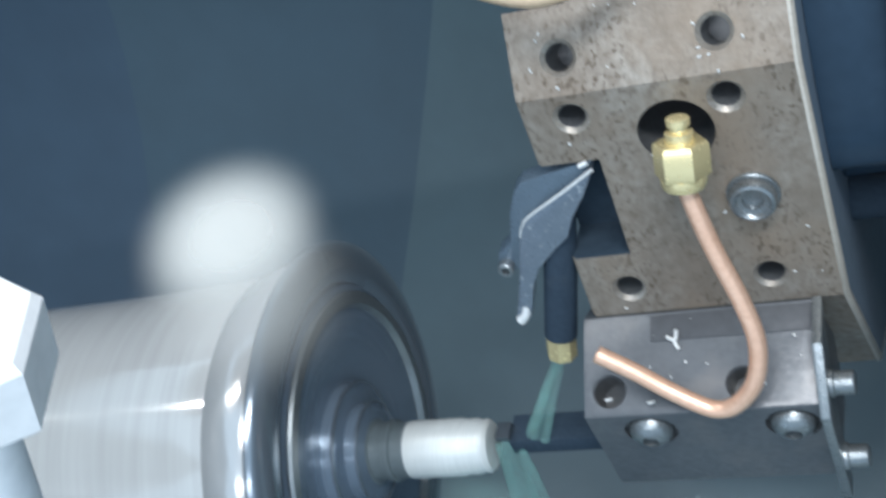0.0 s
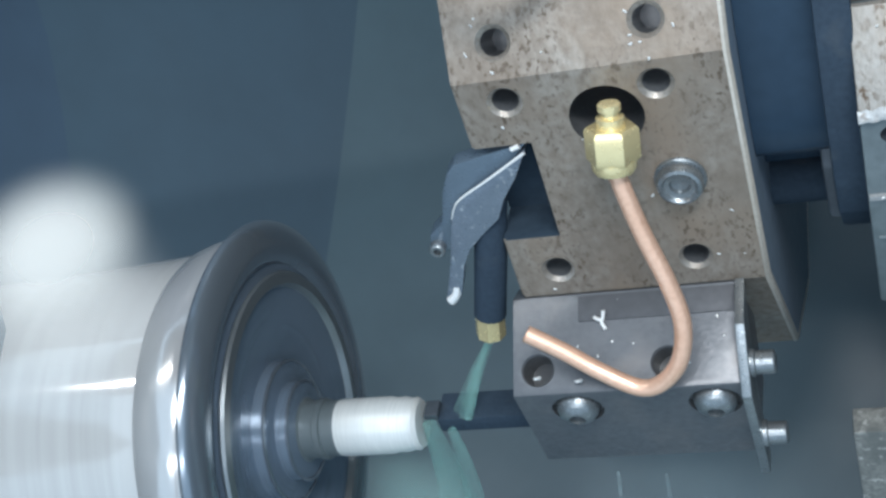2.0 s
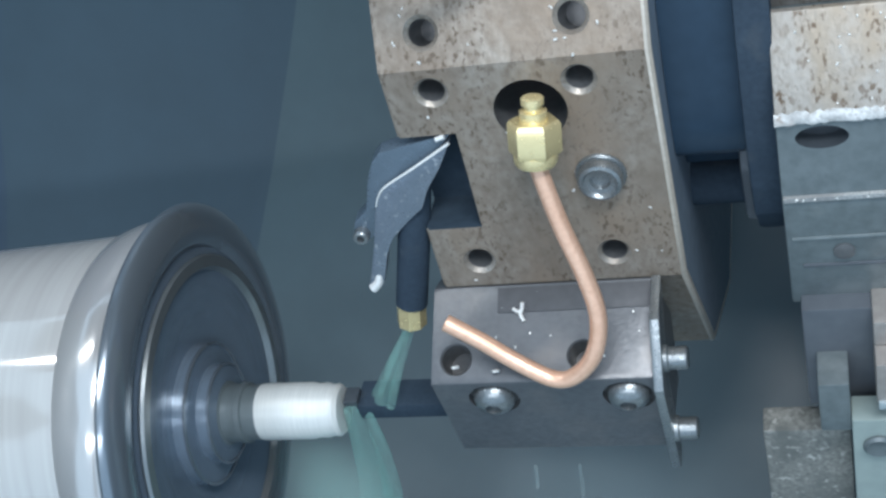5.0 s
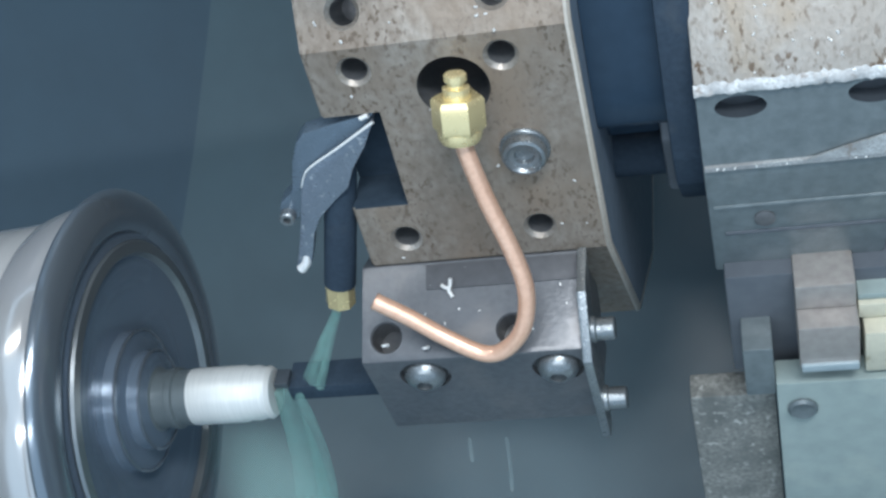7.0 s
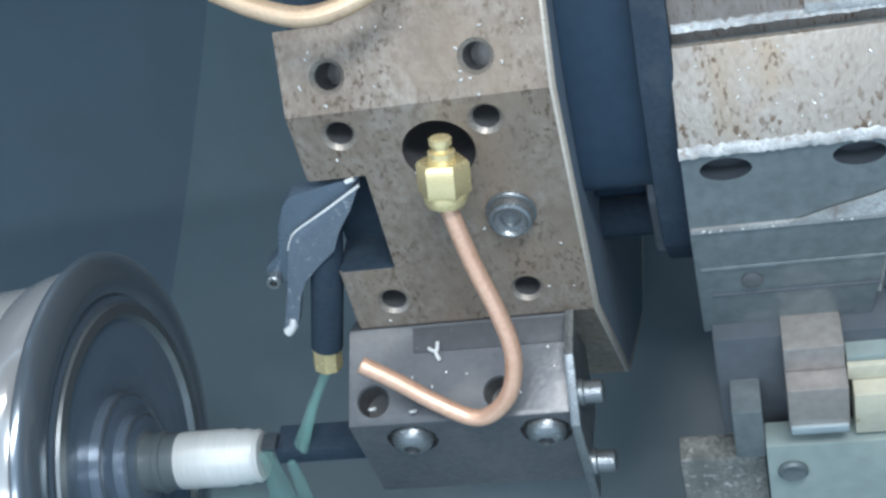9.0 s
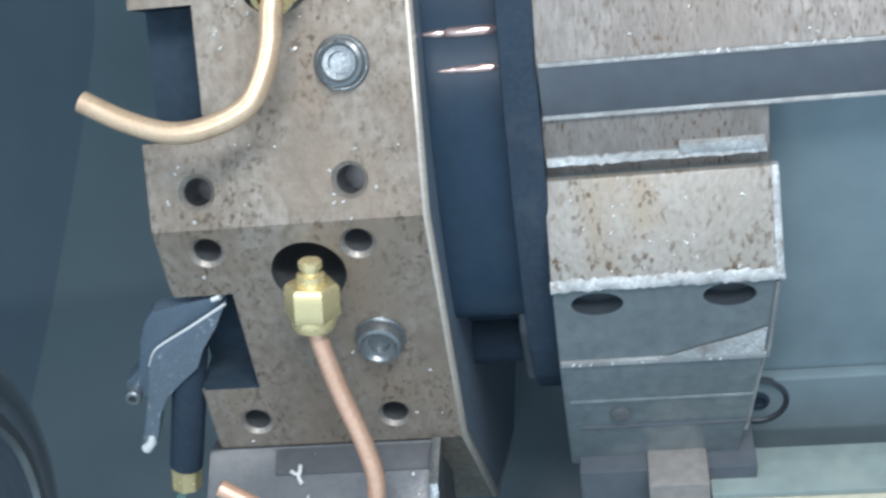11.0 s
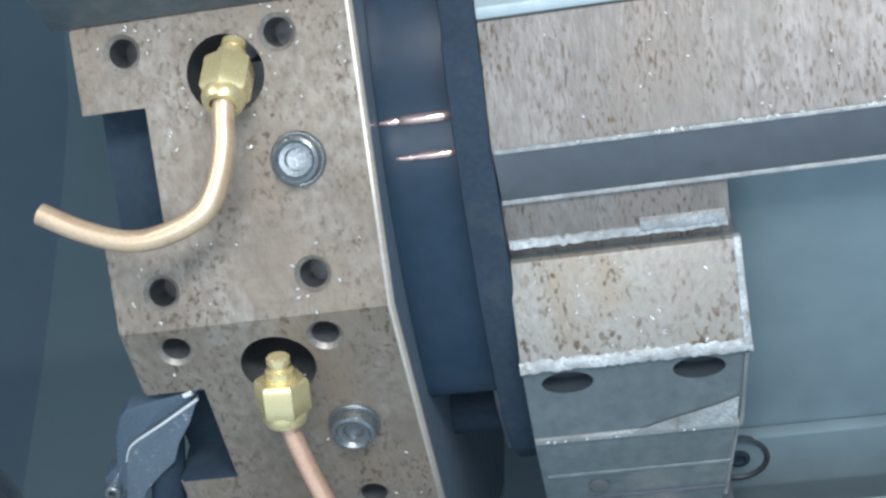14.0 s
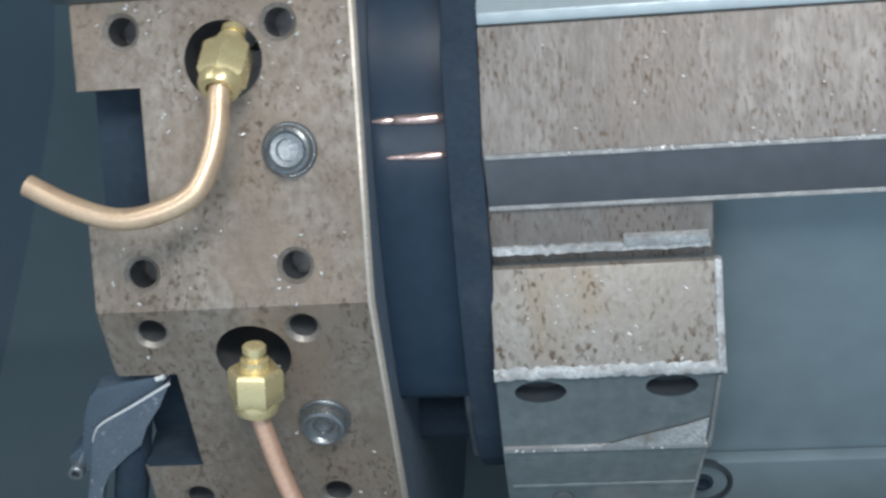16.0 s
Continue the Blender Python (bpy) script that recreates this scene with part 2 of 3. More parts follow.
def tube(points, radius, per=8, n=16, bore=0.0, taper=None):
    line = smooth_path(points, per)
    bm = bmesh.new()
    rings = []
    side = None
    for i, q in enumerate(line):
        d = (line[min(i + 1, len(line) - 1)] - line[max(i - 1, 0)]).normalized()
        if side is None:
            side = d.orthogonal().normalized()
        side = (side - d * side.dot(d)).normalized()
        up = d.cross(side)
        r = radius * (taper(i / (len(line) - 1)) if taper else 1.0)
        rings.append([bm.verts.new(q + r * (math.cos(2 * math.pi * k / n) * side + math.sin(2 * math.pi * k / n) * up)) for k in range(n)])
        last = (q, d, side, up, r)
    for a, b in zip(rings, rings[1:]):
        for k in range(n):
            bm.faces.new((a[k], a[(k + 1) % n], b[(k + 1) % n], b[k]))
    bm.faces.new(rings[0][::-1])
    if bore:
        q, d, side, up, r = last
        prev = rings[-1]
        for rr, back in ((bore, 0.0), (bore, 6.0)):
            ring = [bm.verts.new(q - d * back + rr * (math.cos(2 * math.pi * k / n) * side + math.sin(2 * math.pi * k / n) * up)) for k in range(n)]
            for k in range(n):
                bm.faces.new((prev[k], prev[(k + 1) % n], ring[(k + 1) % n], ring[k]))
            prev = ring
        bm.faces.new(prev)
    else:
        bm.faces.new(rings[-1])
    bmesh.ops.recalc_face_normals(bm, faces=bm.faces)
    return bm


def join(*bms):
    out = bmesh.new()
    for b in bms:
        me = bpy.data.meshes.new("tmp")
        b.to_mesh(me)
        b.free()
        out.from_mesh(me)
        bpy.data.meshes.remove(me)
    return out


def finish(bm, name, mat, smooth=35.0):
    me = bpy.data.meshes.new(name)
    bmesh.ops.scale(bm, vec=(MM, MM, MM), verts=bm.verts)
    bm.to_mesh(me)
    bm.free()
    me.materials.append(mat)
    if smooth:
        me.shade_smooth()
        me.set_sharp_from_angle(angle=radians(smooth))
    return me


def solid(name, bm, mat, label, category, kind="", group="", smooth=35.0):
    return tagged(new(name, finish(bm, name, mat, smooth)), label, category, group, kind)


def thing(name, label, category, at=None, group="", kind=""):
    ob = new(name)
    ob.empty_display_size = 0.02
    if at is not None:
        m = at.copy()
        m.translation = at.translation * MM
        ob.matrix_world = m
    return tagged(ob, label, category, group, kind)


def part(name, bm, mat, parent, label="", smooth=35.0):
    """Links a bmesh, in the thing's own millimetres, as one mesh under it."""
    ob = new(name, finish(bm, name, mat, smooth))
    ob.parent = parent
    return tagged(ob, label)


def carve(me, cutter, lining=None):
    """Cuts the cutter's mesh, in millimetres, out of a mesh; lining: the material of the cut."""
    cut = new("cutter", finish(cutter, "cutter", lining or me.materials[0], 0))
    body = new("body", me)
    mod = body.modifiers.new("cut", "BOOLEAN")
    mod.operation, mod.solver, mod.object, mod.material_mode = "DIFFERENCE", "EXACT", cut, "TRANSFER"
    dg = bpy.context.evaluated_depsgraph_get()
    out = bpy.data.meshes.new_from_object(body.evaluated_get(dg))
    for o in (cut, body):
        bpy.data.objects.remove(o)
    out.shade_smooth()
    out.set_sharp_from_angle(angle=radians(22))
    return out


def station(phi):
    """The frame of a turret facet: x along the axis, y up the facet, z outwards, at its middle."""
    a = radians(phi)
    m = Matrix(((1, 0, 0, 0), (0, math.sin(a), -math.cos(a), 0), (0, math.cos(a), math.sin(a), 0), (0, 0, 0, 1)))
    m.translation = Vector((0, -math.cos(a), math.sin(a))) * APOTHEM
    return m


PHI_A, PHI_B, PHI_C, PHI_D = 32.0, 2.0, -28.0, 62.0
AXIS = Vector((0, -218 * math.cos(radians(28)), -218 * math.sin(radians(28))))   # spindle axis

# ---- enclosure ----
BACK = ((158, 700), (158, 300), (158, 60), (156, -60), (148, -105), (132, -150), (100, -212), (60, -262), (10, -306), (-60, -350), (-200, -402), (-420, -474))


def back_sheet(name, left, right, mat, label):
    """A stretch of the bent back sheet between two slanting lines x(z), 4 mm thick."""
    bm = bmesh.new()
    rows = []
    for y, z in BACK:
        rows.append([bm.verts.new(v) for v in ((left(z), y, z), (right(z), y, z), (right(z), y + 4, z - 3), (left(z), y + 4, z - 3))])
    for a, b in zip(rows, rows[1:]):
        for i in range(4):
            bm.faces.new((a[i], a[(i + 1) % 4], b[(i + 1) % 4], b[i]))
    bm.faces.new(rows[0][::-1])
    bm.faces.new(rows[-1])
    bmesh.ops.recalc_face_normals(bm, faces=bm.faces)
    return solid(name, bm, mat, label, "wall", "structure", smooth=50)


def fold_left(z):
    return -407 + 0.15 * z


def fold_right(z):
    return -164 + 0.385 * z if z < 0 else -164 + 0.2 * z


# One sheet in three blues: its shading towards the left is put into colour.
back_sheet("wall_back", lambda z: -900, fold_left, WALL_NAVY, "painted sheet metal behind the spindle, its shading put in as navy blue")
back_sheet("wall_back_middle", fold_left, fold_right, WALL_DEEP, "painted sheet metal back, its shading put in as slate blue, bent into the chip tray")
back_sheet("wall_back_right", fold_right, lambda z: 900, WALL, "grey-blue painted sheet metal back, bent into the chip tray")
solid("wall_left", box(-912, -900, -900, 172, -500, 700), WALL, "slate blue painted sheet metal side wall", "wall", "structure")
solid("wall_right", box(900, 912, -900, 172, -500, 700), WALL, "slate blue painted sheet metal side wall", "wall", "structure")
# Floor colour is raised so that it bounces light onto the undersides.
solid("floor", box(-912, 912, -900, 172, -512, -500), WALL_GREEN, "sheet metal chip tray floor, paled to bounce light up", "floor", "structure")
# Unseen roof, reaching forward to shade the upper back sheet.
solid("ceiling", box(-912, 912, -400, 172, 840, 852), WALL, "unseen sheet metal roof, drawn forward to shade the back", "ceiling", "structure")

# Unseen panel, kept low so light gets in from the front.
solid("wall_front", box(-900, 900, -900, -888, -500, -400), WALL, "unseen low front panel, cut down to let light in", "wall", "structure")

# ---- turret ----
def drum():
    k = 12
    R = APOTHEM / math.cos(math.pi / k)
    pts = [(R * math.cos(radians(PHI_A + 15 + 30 * i)) * -1, R * math.sin(radians(PHI_A + 15 + 30 * i))) for i in range(k)]
    bm = prism(pts, -HALF, HALF)
    shift(bm, YZX)
    rim = [e for e in bm.edges if abs(e.verts[0].co.x - e.verts[1].co.x) < 1e-3]
    bmesh.ops.bevel(bm, geom=rim, offset=1.0, segments=2, affect="EDGES")
    me = finish(bm, "drum", RUSTY, 30)
    open_cuts, bores, notches = [], [], []
    for i in range(k):
        m = station(PHI_A + 30 * i)
        for x, y in ((-28.7, 39.6), (21.2, 39.6), (-28.5, -36.8), (21.3, -36.2)):
            open_cuts.append(shift(revolve([(4.0, -2), (4.5, -1.5), (6.4, 0.3), (6.4, 3)], 20), m @ pose(x, y, 0)))
            bores.append(shift(revolve([(4.5, -17), (4.6, 1)], 20), m @ pose(x, y, 0)))
        bores.append(shift(revolve([(12.4, -45), (12.4, 3)], 36), m @ pose(3.2, 29, 0)))
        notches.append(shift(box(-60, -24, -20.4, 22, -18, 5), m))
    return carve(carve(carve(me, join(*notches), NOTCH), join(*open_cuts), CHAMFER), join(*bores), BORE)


turret = thing("turret", "worn brown steel twelve-station lathe turret with tapped holes", "turret")
ob = new("drum", drum())
ob.parent = turret
part("side_ring", shift(revolve([(170, HALF - 1), (187.4, HALF), (187.2, HALF + 0.5), (100, HALF + 0.5)], 12), ALONG_X @ pose(0, 0, 0, 0, 0, 43)), SIDE, turret, "blue-grey side of the drum")
# Pale strip painting the glint of the rim's chamfer.
part("rim_edge", shift(revolve([(186.2, HALF - 1.2), (189.05, HALF - 1.4), (189.05, HALF - 0.4), (188.2, HALF + 0.6), (186.4, HALF + 0.6)], 12, True), ALONG_X @ pose(0, 0, 0, 0, 0, 43)), RIM_GLINT, turret, "bright rim edge, the chamfer's glint put into its colour")
bolt_head = finish(revolve([(8.8, 0), (8.8, 1.0), (8.3, 1.5), (7.7, 1.5), (7.9, 2.2), (7.9, 4.4), (7.3, 5.6), (6.3, 6.1), (5.7, 5.6), (5.2, 4.6), (3.6, 4.4), (3.3, 2.6), (0.2, 2.4)], 32), "bolt", ZINC)
for i in range(12):
    ob = new("bolt", bolt_head)
    ob.parent = turret
    m = station(PHI_A + 30 * i) @ pose(22.2, 0.2, 0)
    m.translation *= MM
    ob.matrix_local = m


# ---- coolant pipes ----
def hexagon(af, z0, z1, cham=1.2):
    n, prof = 6, []
    bm = bmesh.new()
    R = af / math.sqrt(3)
    rings = []
    for r, z in ((R * 0.9, z0), (R, z0 + cham), (R, z1 - cham), (R * 0.9, z1)):
        rings.append([bm.verts.new((r * math.cos(math.pi / 3 * i + math.pi / 6), r * math.sin(math.pi / 3 * i + math.pi / 6), z)) for i in range(n)])
    for a, b in zip(rings, rings[1:]):
        for i in range(n):
            bm.faces.new((a[i], a[(i + 1) % n], b[(i + 1) % n], b[i]))
    bm.faces.new(rings[0][::-1])
    bm.faces.new(rings[-1])
    bmesh.ops.recalc_face_normals(bm, faces=bm.faces)
    return bm


def along(a, b):
    """A frame at a whose z points to b."""
    a, b = Vector(a), Vector(b)
    return Matrix.Translation(a) @ (b - a).to_track_quat("Z", "Y").to_matrix().to_4x4()


def coolant_pipe(phi, top, base, line, mat, label, turn=0.0, size=1.0, radius=3.1):
    pipe = thing("coolant_pipe", label, "pipe", station(phi), "coolant pipes of the turret")
    m = along(top, base) @ pose(0, 0, 0, 0, 0, turn)
    d = (Vector(base) - Vector(top)).length
    part("stem", shift(revolve([(4.0, -26), (4.0, 0), (3.2, 2)], 20), pose(top[0], top[1] + 1, top[2] - 22)), BORE, pipe)
    part("ferrule", shift(revolve([(3.2, -4.5), (3.8, -4.0), (3.8, -2.0), (2.9, -1.7), (2.9, -0.2), (4.6, 0.3), (4.6, 7)], 20), m), BRASS, pipe)
    nut = part("nut", shift(hexagon(16.6 * size, 3.5, d - 2.5), m), BRASS, pipe)
    part("collar", shift(join(revolve([(8.0 * size, d - 3), (8.0 * size, d - 0.5), (7.0 * size, d + 1.2), (4.0, d + 1.2), (4.0, d - 2)], 28)), m), BRASS, nut)
    part("tube", tube(line, radius, 8, 18, radius - 0.9), mat, pipe)
    return pipe


coolant_pipe(PHI_B, (6.6, 36.5, 10), (5.1, 19.5, 15),
             [(5.2, 22, 14), (5.8, 14.8, 16), (9.8, -3.4, 21), (15.5, -22.0, 27), (18.1, -36.4, 32), (15.0, -50.3, 36), (7.0, -60.0, 37),
              (-1.7, -62.4, 36), (-14.1, -56.3, 33), (-26.1, -47.9, 30), (-37.6, -40.0, 28)], COPPER,
             "bright copper coolant pipe bent into a hook, with brass nut", 30, 0.93)
coolant_pipe(PHI_A, (7.4, 35, 4), (5.4, 20.5, 15.5),
             [(5.8, 21, 15), (5.1, 16.8, 16), (4.8, 8.5, 19), (2.6, -1.2, 22), (-2.5, -10.4, 25), (-13.8, -15.5, 26), (-26.3, -16.6, 26),
              (-40.1, -12.2, 25), (-53.5, -5.2, 24)], TARNISHED,
             "tarnished copper coolant pipe bent sideways, with brass nut", 0, 0.84, 3.45)

# ---- tool holder on the facet below ----
fa = radians(-9)
def on_front(x, down, out=0.0):
    return Vector((x, -217 + 0.18 * down * 1.0 - out * math.cos(fa), -60 - 0.98 * down + out * math.sin(fa)))


def front_frame(x, down, out=0.0):
    a = radians(-10.2)
    m = Matrix(((1, 0, 0, 0), (0, math.sin(a), -math.cos(a), 0), (0, math.cos(a), math.sin(a), 0), (0, 0, 0, 1)))
    m.translation = on_front(x, down, out)
    return m


holder = thing("tool_holder", "dark phosphated steel tool holder block with two clamping screws", "tool holder")
profile = [(-178, -46), (-184.5, -43), (-217, -60), (-208, -110), (-168, -118), (-150, -60)]
hb = shift(prism(profile, -49, 33, 0.8), YZX)
top_n = Vector((0, -0.466, 0.885))
cuts = []
for x in (-39.5, 8.0):
    m = along(Vector((x, -209, -55.6)) - top_n * 14, Vector((x, -209, -55.6)))
    cuts.append(shift(revolve([(5.6, 0), (5.6, 13), (6.6, 14.4), (6.6, 18)], 24), m))
for x in (-27.5, 22.5):
    cuts.append(shift(revolve([(9.6, -2.6), (9.6, 6)], 28), front_frame(x, 12)))
ob = new("block", carve(finish(hb, "block", HOLDER), join(*cuts), BORE))
ob.parent = holder
for x in (-27.5, 22.5):
    part("clamp_screw", shift(revolve([(8.0, -4), (8.0, 0.2), (7.7, 2.0), (6.8, 3.8), (5.2, 5.2), (3.0, 6.0), (2.8, 3.2), (0.2, 3.0)], 32), front_frame(x, 12, -1.5)), ZINC, holder)
# Dark plate in place of the shadow band under the drum.
part("shadow_plate", shift(box(-24, 32.6, -5.5, 4.0, 0, 0.8, 0.25), Matrix(((1, 0, 0, 0), (0, -0.885, -0.466, -190.2), (0, -0.466, 0.885, -46.2), (0, 0, 0, 1)))), SHADOW_BAND, holder, "thin dark plate painting the shadow below the drum edge")
part("side_plate", shift(prism([(-186, -40), (-206, -42), (-222, -62), (-217, -112), (-208, -112), (-206, -66)], 33.2, 36.5, 0.4), YZX), ZINC, holder)
for y, z in ((-209, -59), (-213.5, -93)):
    part("side_bolt", shift(revolve([(5.0, 0), (5.0, 1.5), (4.2, 2), (4.2, 8), (3.6, 8.6), (1.5, 8.6)], 20), Matrix.Translation((36.4, y, z)) @ ALONG_X), ZINC, holder)

# ---- cutting tool ----
tool = thing("turning_tool", "black turning tool shank with insert reaching to the blank", "cutting tool")
part("shank", box(-94, -49.2, AXIS.y - 2, AXIS.y + 12, AXIS.z - 4, AXIS.z + 4, 1.0), DARK_NAVY, tool)
part("insert", box(-99, -93, AXIS.y - 2, AXIS.y + 6, AXIS.z + 4, AXIS.z + 7, 0.6), DARK, tool)

# ---- blade clamp in the notch ----
blade = thing("blade_clamp", "shiny curved steel blade clamp set in the turret notch", "clamp")
out = [(-27.2, 18.6), (-42, 9.0), (-55.1, 1.2), (-59.6, -4.7), (-62, -11), (-64, -18), (-66.5, -26), (-71, -39), (-73.8, -46), (-72.8, -49.2),
       (-68.1, -46.6), (-65.2, -39), (-62.5, -31), (-58.1, -23), (-50.5, -15.6), (-43.7, -9.8), (-39.7, -1.5), (-33, 8)]
plate = part("blade", shift(prism(out, -7, 0, 0.8), station(PHI_B) @ pose(0, 0, 0.5)), BLADE, blade)
part("back_web", shift(prism([(-26, 21.5), (-40, 18.5), (-54, 15.2), (-57.5, 11.5), (-61.5, 3), (-65.5, -10.4), (-71.5, -15.5), (-73.2, -21), (-69.5, -25), (-64, -22), (-58, -6), (-40, 6)], -9, -1.6, 0.9),
                       station(PHI_B) @ pose(0, 0, 0.5)), WEB, blade, "dull blue-grey web behind the blade")
# Bright tube and bead paint the blade's lit upper edge and a glint.
part("edge", shift(tube([(-27.4, 18.4, 0.5), (-42, 9.2, 0.6), (-54.6, 1.6, 0.6), (-58.4, -2.8, 0.5), (-60.6, -7.5, 0.2)], 0.55, 5, 8, taper=lambda u: 1.1 - 0.6 * u), station(PHI_B)), CHIP, plate, "thin bright tube painting the lit upper edge")
part("glint_bead", shift(tube([(-28.4, 21.3, 0.2), (-31.5, 20.4, 0.4)], 0.9, 3, 8), station(PHI_B)), CHIP, plate, "small bead painted as a bright glint")
part("nib", shift(revolve([(3.0, -1.5), (3.0, 1.6), (2.5, 2.2), (1.5, 2.2), (1.4, -0.8), (0.1, -0.8)], 20), station(PHI_B) @ pose(-69.6, -20.6, 0.4)), ZINC, plate, "small bright drilled nib")
part("tip", shift(tube([(-68.5, -41, -0.4), (-69.6, -44.5, 0.2), (-72.2, -47.2, 0.2)], 2.0, 4, 12, taper=lambda u: 0.7 + 0.35 * u), station(PHI_B)), CHIP, plate, "bright rounded tip")

# ---- nozzle at the turret face ----
nozzle = thing("spray_nozzle", "black coolant stem with a brass spray tip", "nozzle")
part("stem", tube([(-46, -172, 6), (-52, -178, -20), (-60, -183, -51)], 6.2, 6, 16), DARK_NAVY, nozzle)
part("brass_tip", tube([(-60, -183, -50), (-62, -184.5, -60.5)], 5.8, 3, 8, 2.0), BRASS, nozzle)

# ---- tool block on the facet above ----
top_block = thing("tool_block", "light grey milled steel tool block on the turret", "tool holder", station(PHI_D))
me = carve(finish(box(-50, 33, -49, 44, 0.3, 46, 1.2), "block", GREY_STEEL),
           join(*[shift(revolve([(5, -20), (5, 5)], 20), pose(x, -49, z) @ pose(0, 0, 0, 90, 0, 0)) for x, z in ((-38, 33), (5, 32))]), BORE)
ob = new("block", me)
ob.parent = top_block

# ---- turret housing ----
def tapered(bm):
    """Draws the block's free end in towards its foot."""
    for v in bm.verts:
        if v.co.x > 120 and v.co.z < 30:
            v.co.x -= (30 - v.co.z) * (0.115 if v.co.z > -8 else 0.15)
    return bm


def ragged_bar(outline, x0, x1, amount, seed, n=34):
    """A worn bar along x whose section, in y and z, wavers by the amount from place to place."""
    r = random.Random(seed)
    bm = bmesh.new()
    rows = []
    for i in range(n + 1):
        x = x0 + (x1 - x0) * i / n
        dip = r.uniform(-1, 1) * amount * (2.0 if r.random() < 0.12 else 0.7)
        rows.append([bm.verts.new((x, y + 0.55 * dip + r.uniform(-0.15, 0.15), z + dip * (1.0 if k < len(outline) / 2 else 0.4))) for k, (y, z) in enumerate(outline)])
    k = len(outline)
    for a, b in zip(rows, rows[1:]):
        for i in range(k):
            bm.faces.new((a[i], a[(i + 1) % k], b[(i + 1) % k], b[i]))
    bm.faces.new(rows[0][::-1])
    bm.faces.new(rows[-1])
    bmesh.ops.recalc_face_normals(bm, faces=bm.faces)
    return bm


def carved_plate():
    body = finish(shift(prism([(-129.5, 121.6), (-131, 123), (-129.5, 126), (-75, 158), (-70, 150)], 82, 560, 0.6), YZX), "top_plate", LIGHT_PLATE)
    spot_at, way = Vector((105, -117, 133.3)), Vector((0, -0.506, 0.862))
    return carve(body, shift(revolve([(5.2, -18), (5.2, -1), (6.4, 0.4), (6.4, 4)], 24), along(spot_at, spot_at + way)))


housing = thing("turret_housing", "stained cast steel turret housing with stepped ledges", "machine body")
part("upper_body", shift(prism([(-131, 122), (-157, 92), (-156, 74), (-120, 60), (-60, 110)], 82, 520, 0.6), YZX), HOUSING, housing)
part("front_rail", shift(prism([(-154, 90.5), (-157.6, 91), (-159.4, 73), (-154, 72)], 82.4, 519, 0.5), YZX), DARK_PAINT, housing, "dark painted front of the ledge")
part("rail_edge", shift(prism([(-156.4, 92.4), (-157.3, 92.0), (-158.0, 91.0), (-157.2, 90.6)], 82.6, 518, 0.2), YZX), DULL_EDGE, housing, "worn pale edge")
part("rail_foot", shift(prism([(-157, 74), (-159.4, 74.2), (-160.2, 73), (-157, 72.4)], 82.6, 518, 0.2), YZX), DULL_EDGE, housing, "worn pale edge")
# Dark disc painting the shade of a small hole.
part("hole_disc", shift(revolve([(3.6, -3), (3.6, 0.4), (2.6, 0.8)], 20), Matrix.Translation((100, -185.2, -34)) @ Matrix.Rotation(radians(90), 4, "X")), BORE, housing)
ob = tagged(new("top_plate", carved_plate()), "light blue-grey top plate with tapped hole")
ob.parent = housing
part("ledge", shift(prism([(-150, 76), (-158.6, 73), (-162, 59), (-160, 50), (-120, 40), (-120, 72)], 82, 152, 0.5), YZX), HOUSING, housing)
part("strip", ragged_bar([(-161, 60.2), (-162.4, 59.8), (-163.6, 57.6), (-161, 56.8)], 82.6, 151, 0.5, 5, 44), PALE_WORN, housing, "worn bright strip")
part("strip_end", shift(prism([(-161, 62.6), (-163.2, 62.0), (-163.9, 59.5), (-161, 58)], 124, 150.6, 0.3), YZX), PALE_WORN, housing, "bright corner of the strip")
# DARK lines the two front holes, painting the shade inside them.
me = carve(finish(tapered(shift(prism([(-150, 52), (-165, 52), (-183.6, 24), (-187, -11), (-182, -62), (-140, -62), (-130, 40)], 81, 153.4, 1.0), YZX)), "block", GREY_STEEL),
           join(*[shift(revolve([(8.4, -7), (8.4, 8)], 28), Matrix.Translation((x, -184.6, z)) @ Matrix.Rotation(radians(90), 4, "X") @ Matrix.Diagonal((1, 0.52, 1, 1))) for x, z in ((95.2, 16.8), (137.4, 17.6))]), DARK)
ob = new("block", me)
ob.parent = housing
cap = part("block_cap", shift(prism([(-162, 52.5), (-165, 53), (-184.2, 24.6), (-180.5, 21.5)], 81, 152.6, 0.9), YZX), BLOTCHED, housing)
part("cap_edge", ragged_bar([(-181.2, 25.8), (-183.0, 26.6), (-184.8, 24.6), (-185.2, 23.4), (-184.2, 22.2), (-181, 22)], 80.8, 154.6, 0.75, 3, 52), PALE_WORN, cap, "worn bright edge of the block")
part("cap_end", shift(prism([(-162, 52.9), (-165, 53.4), (-171.6, 44.2), (-172.0, 43.2), (-178.2, 34.9), (-179.2, 33.1), (-184.6, 25.2), (-180.5, 21.5)], 151.9, 154.6, 0.7), YZX), PALE_WORN, cap, "worn bright end of the block")
part("lip", shift(prism([(-184, -5), (-187.6, -6.2), (-188.0, -7.8), (-184, -9.5)], 81.4, 148.8, 0.4), YZX), DULL_EDGE, housing, "pale worn lip")
part("lower_lip", shift(prism([(-183, -25.4), (-186.0, -26.2), (-186.2, -27.2), (-183, -28.2)], 83, 145, 0.3), YZX), GREY_STEEL, housing)
part("corner_edge", tube([(152.6, -184.0, 22), (149.4, -186.6, -6), (148.2, -185.6, -9), (145.2, -184.6, -28), (142.6, -183.2, -46)], 0.8, 5, 8), DULL_EDGE, housing, "bright worn corner of the block")
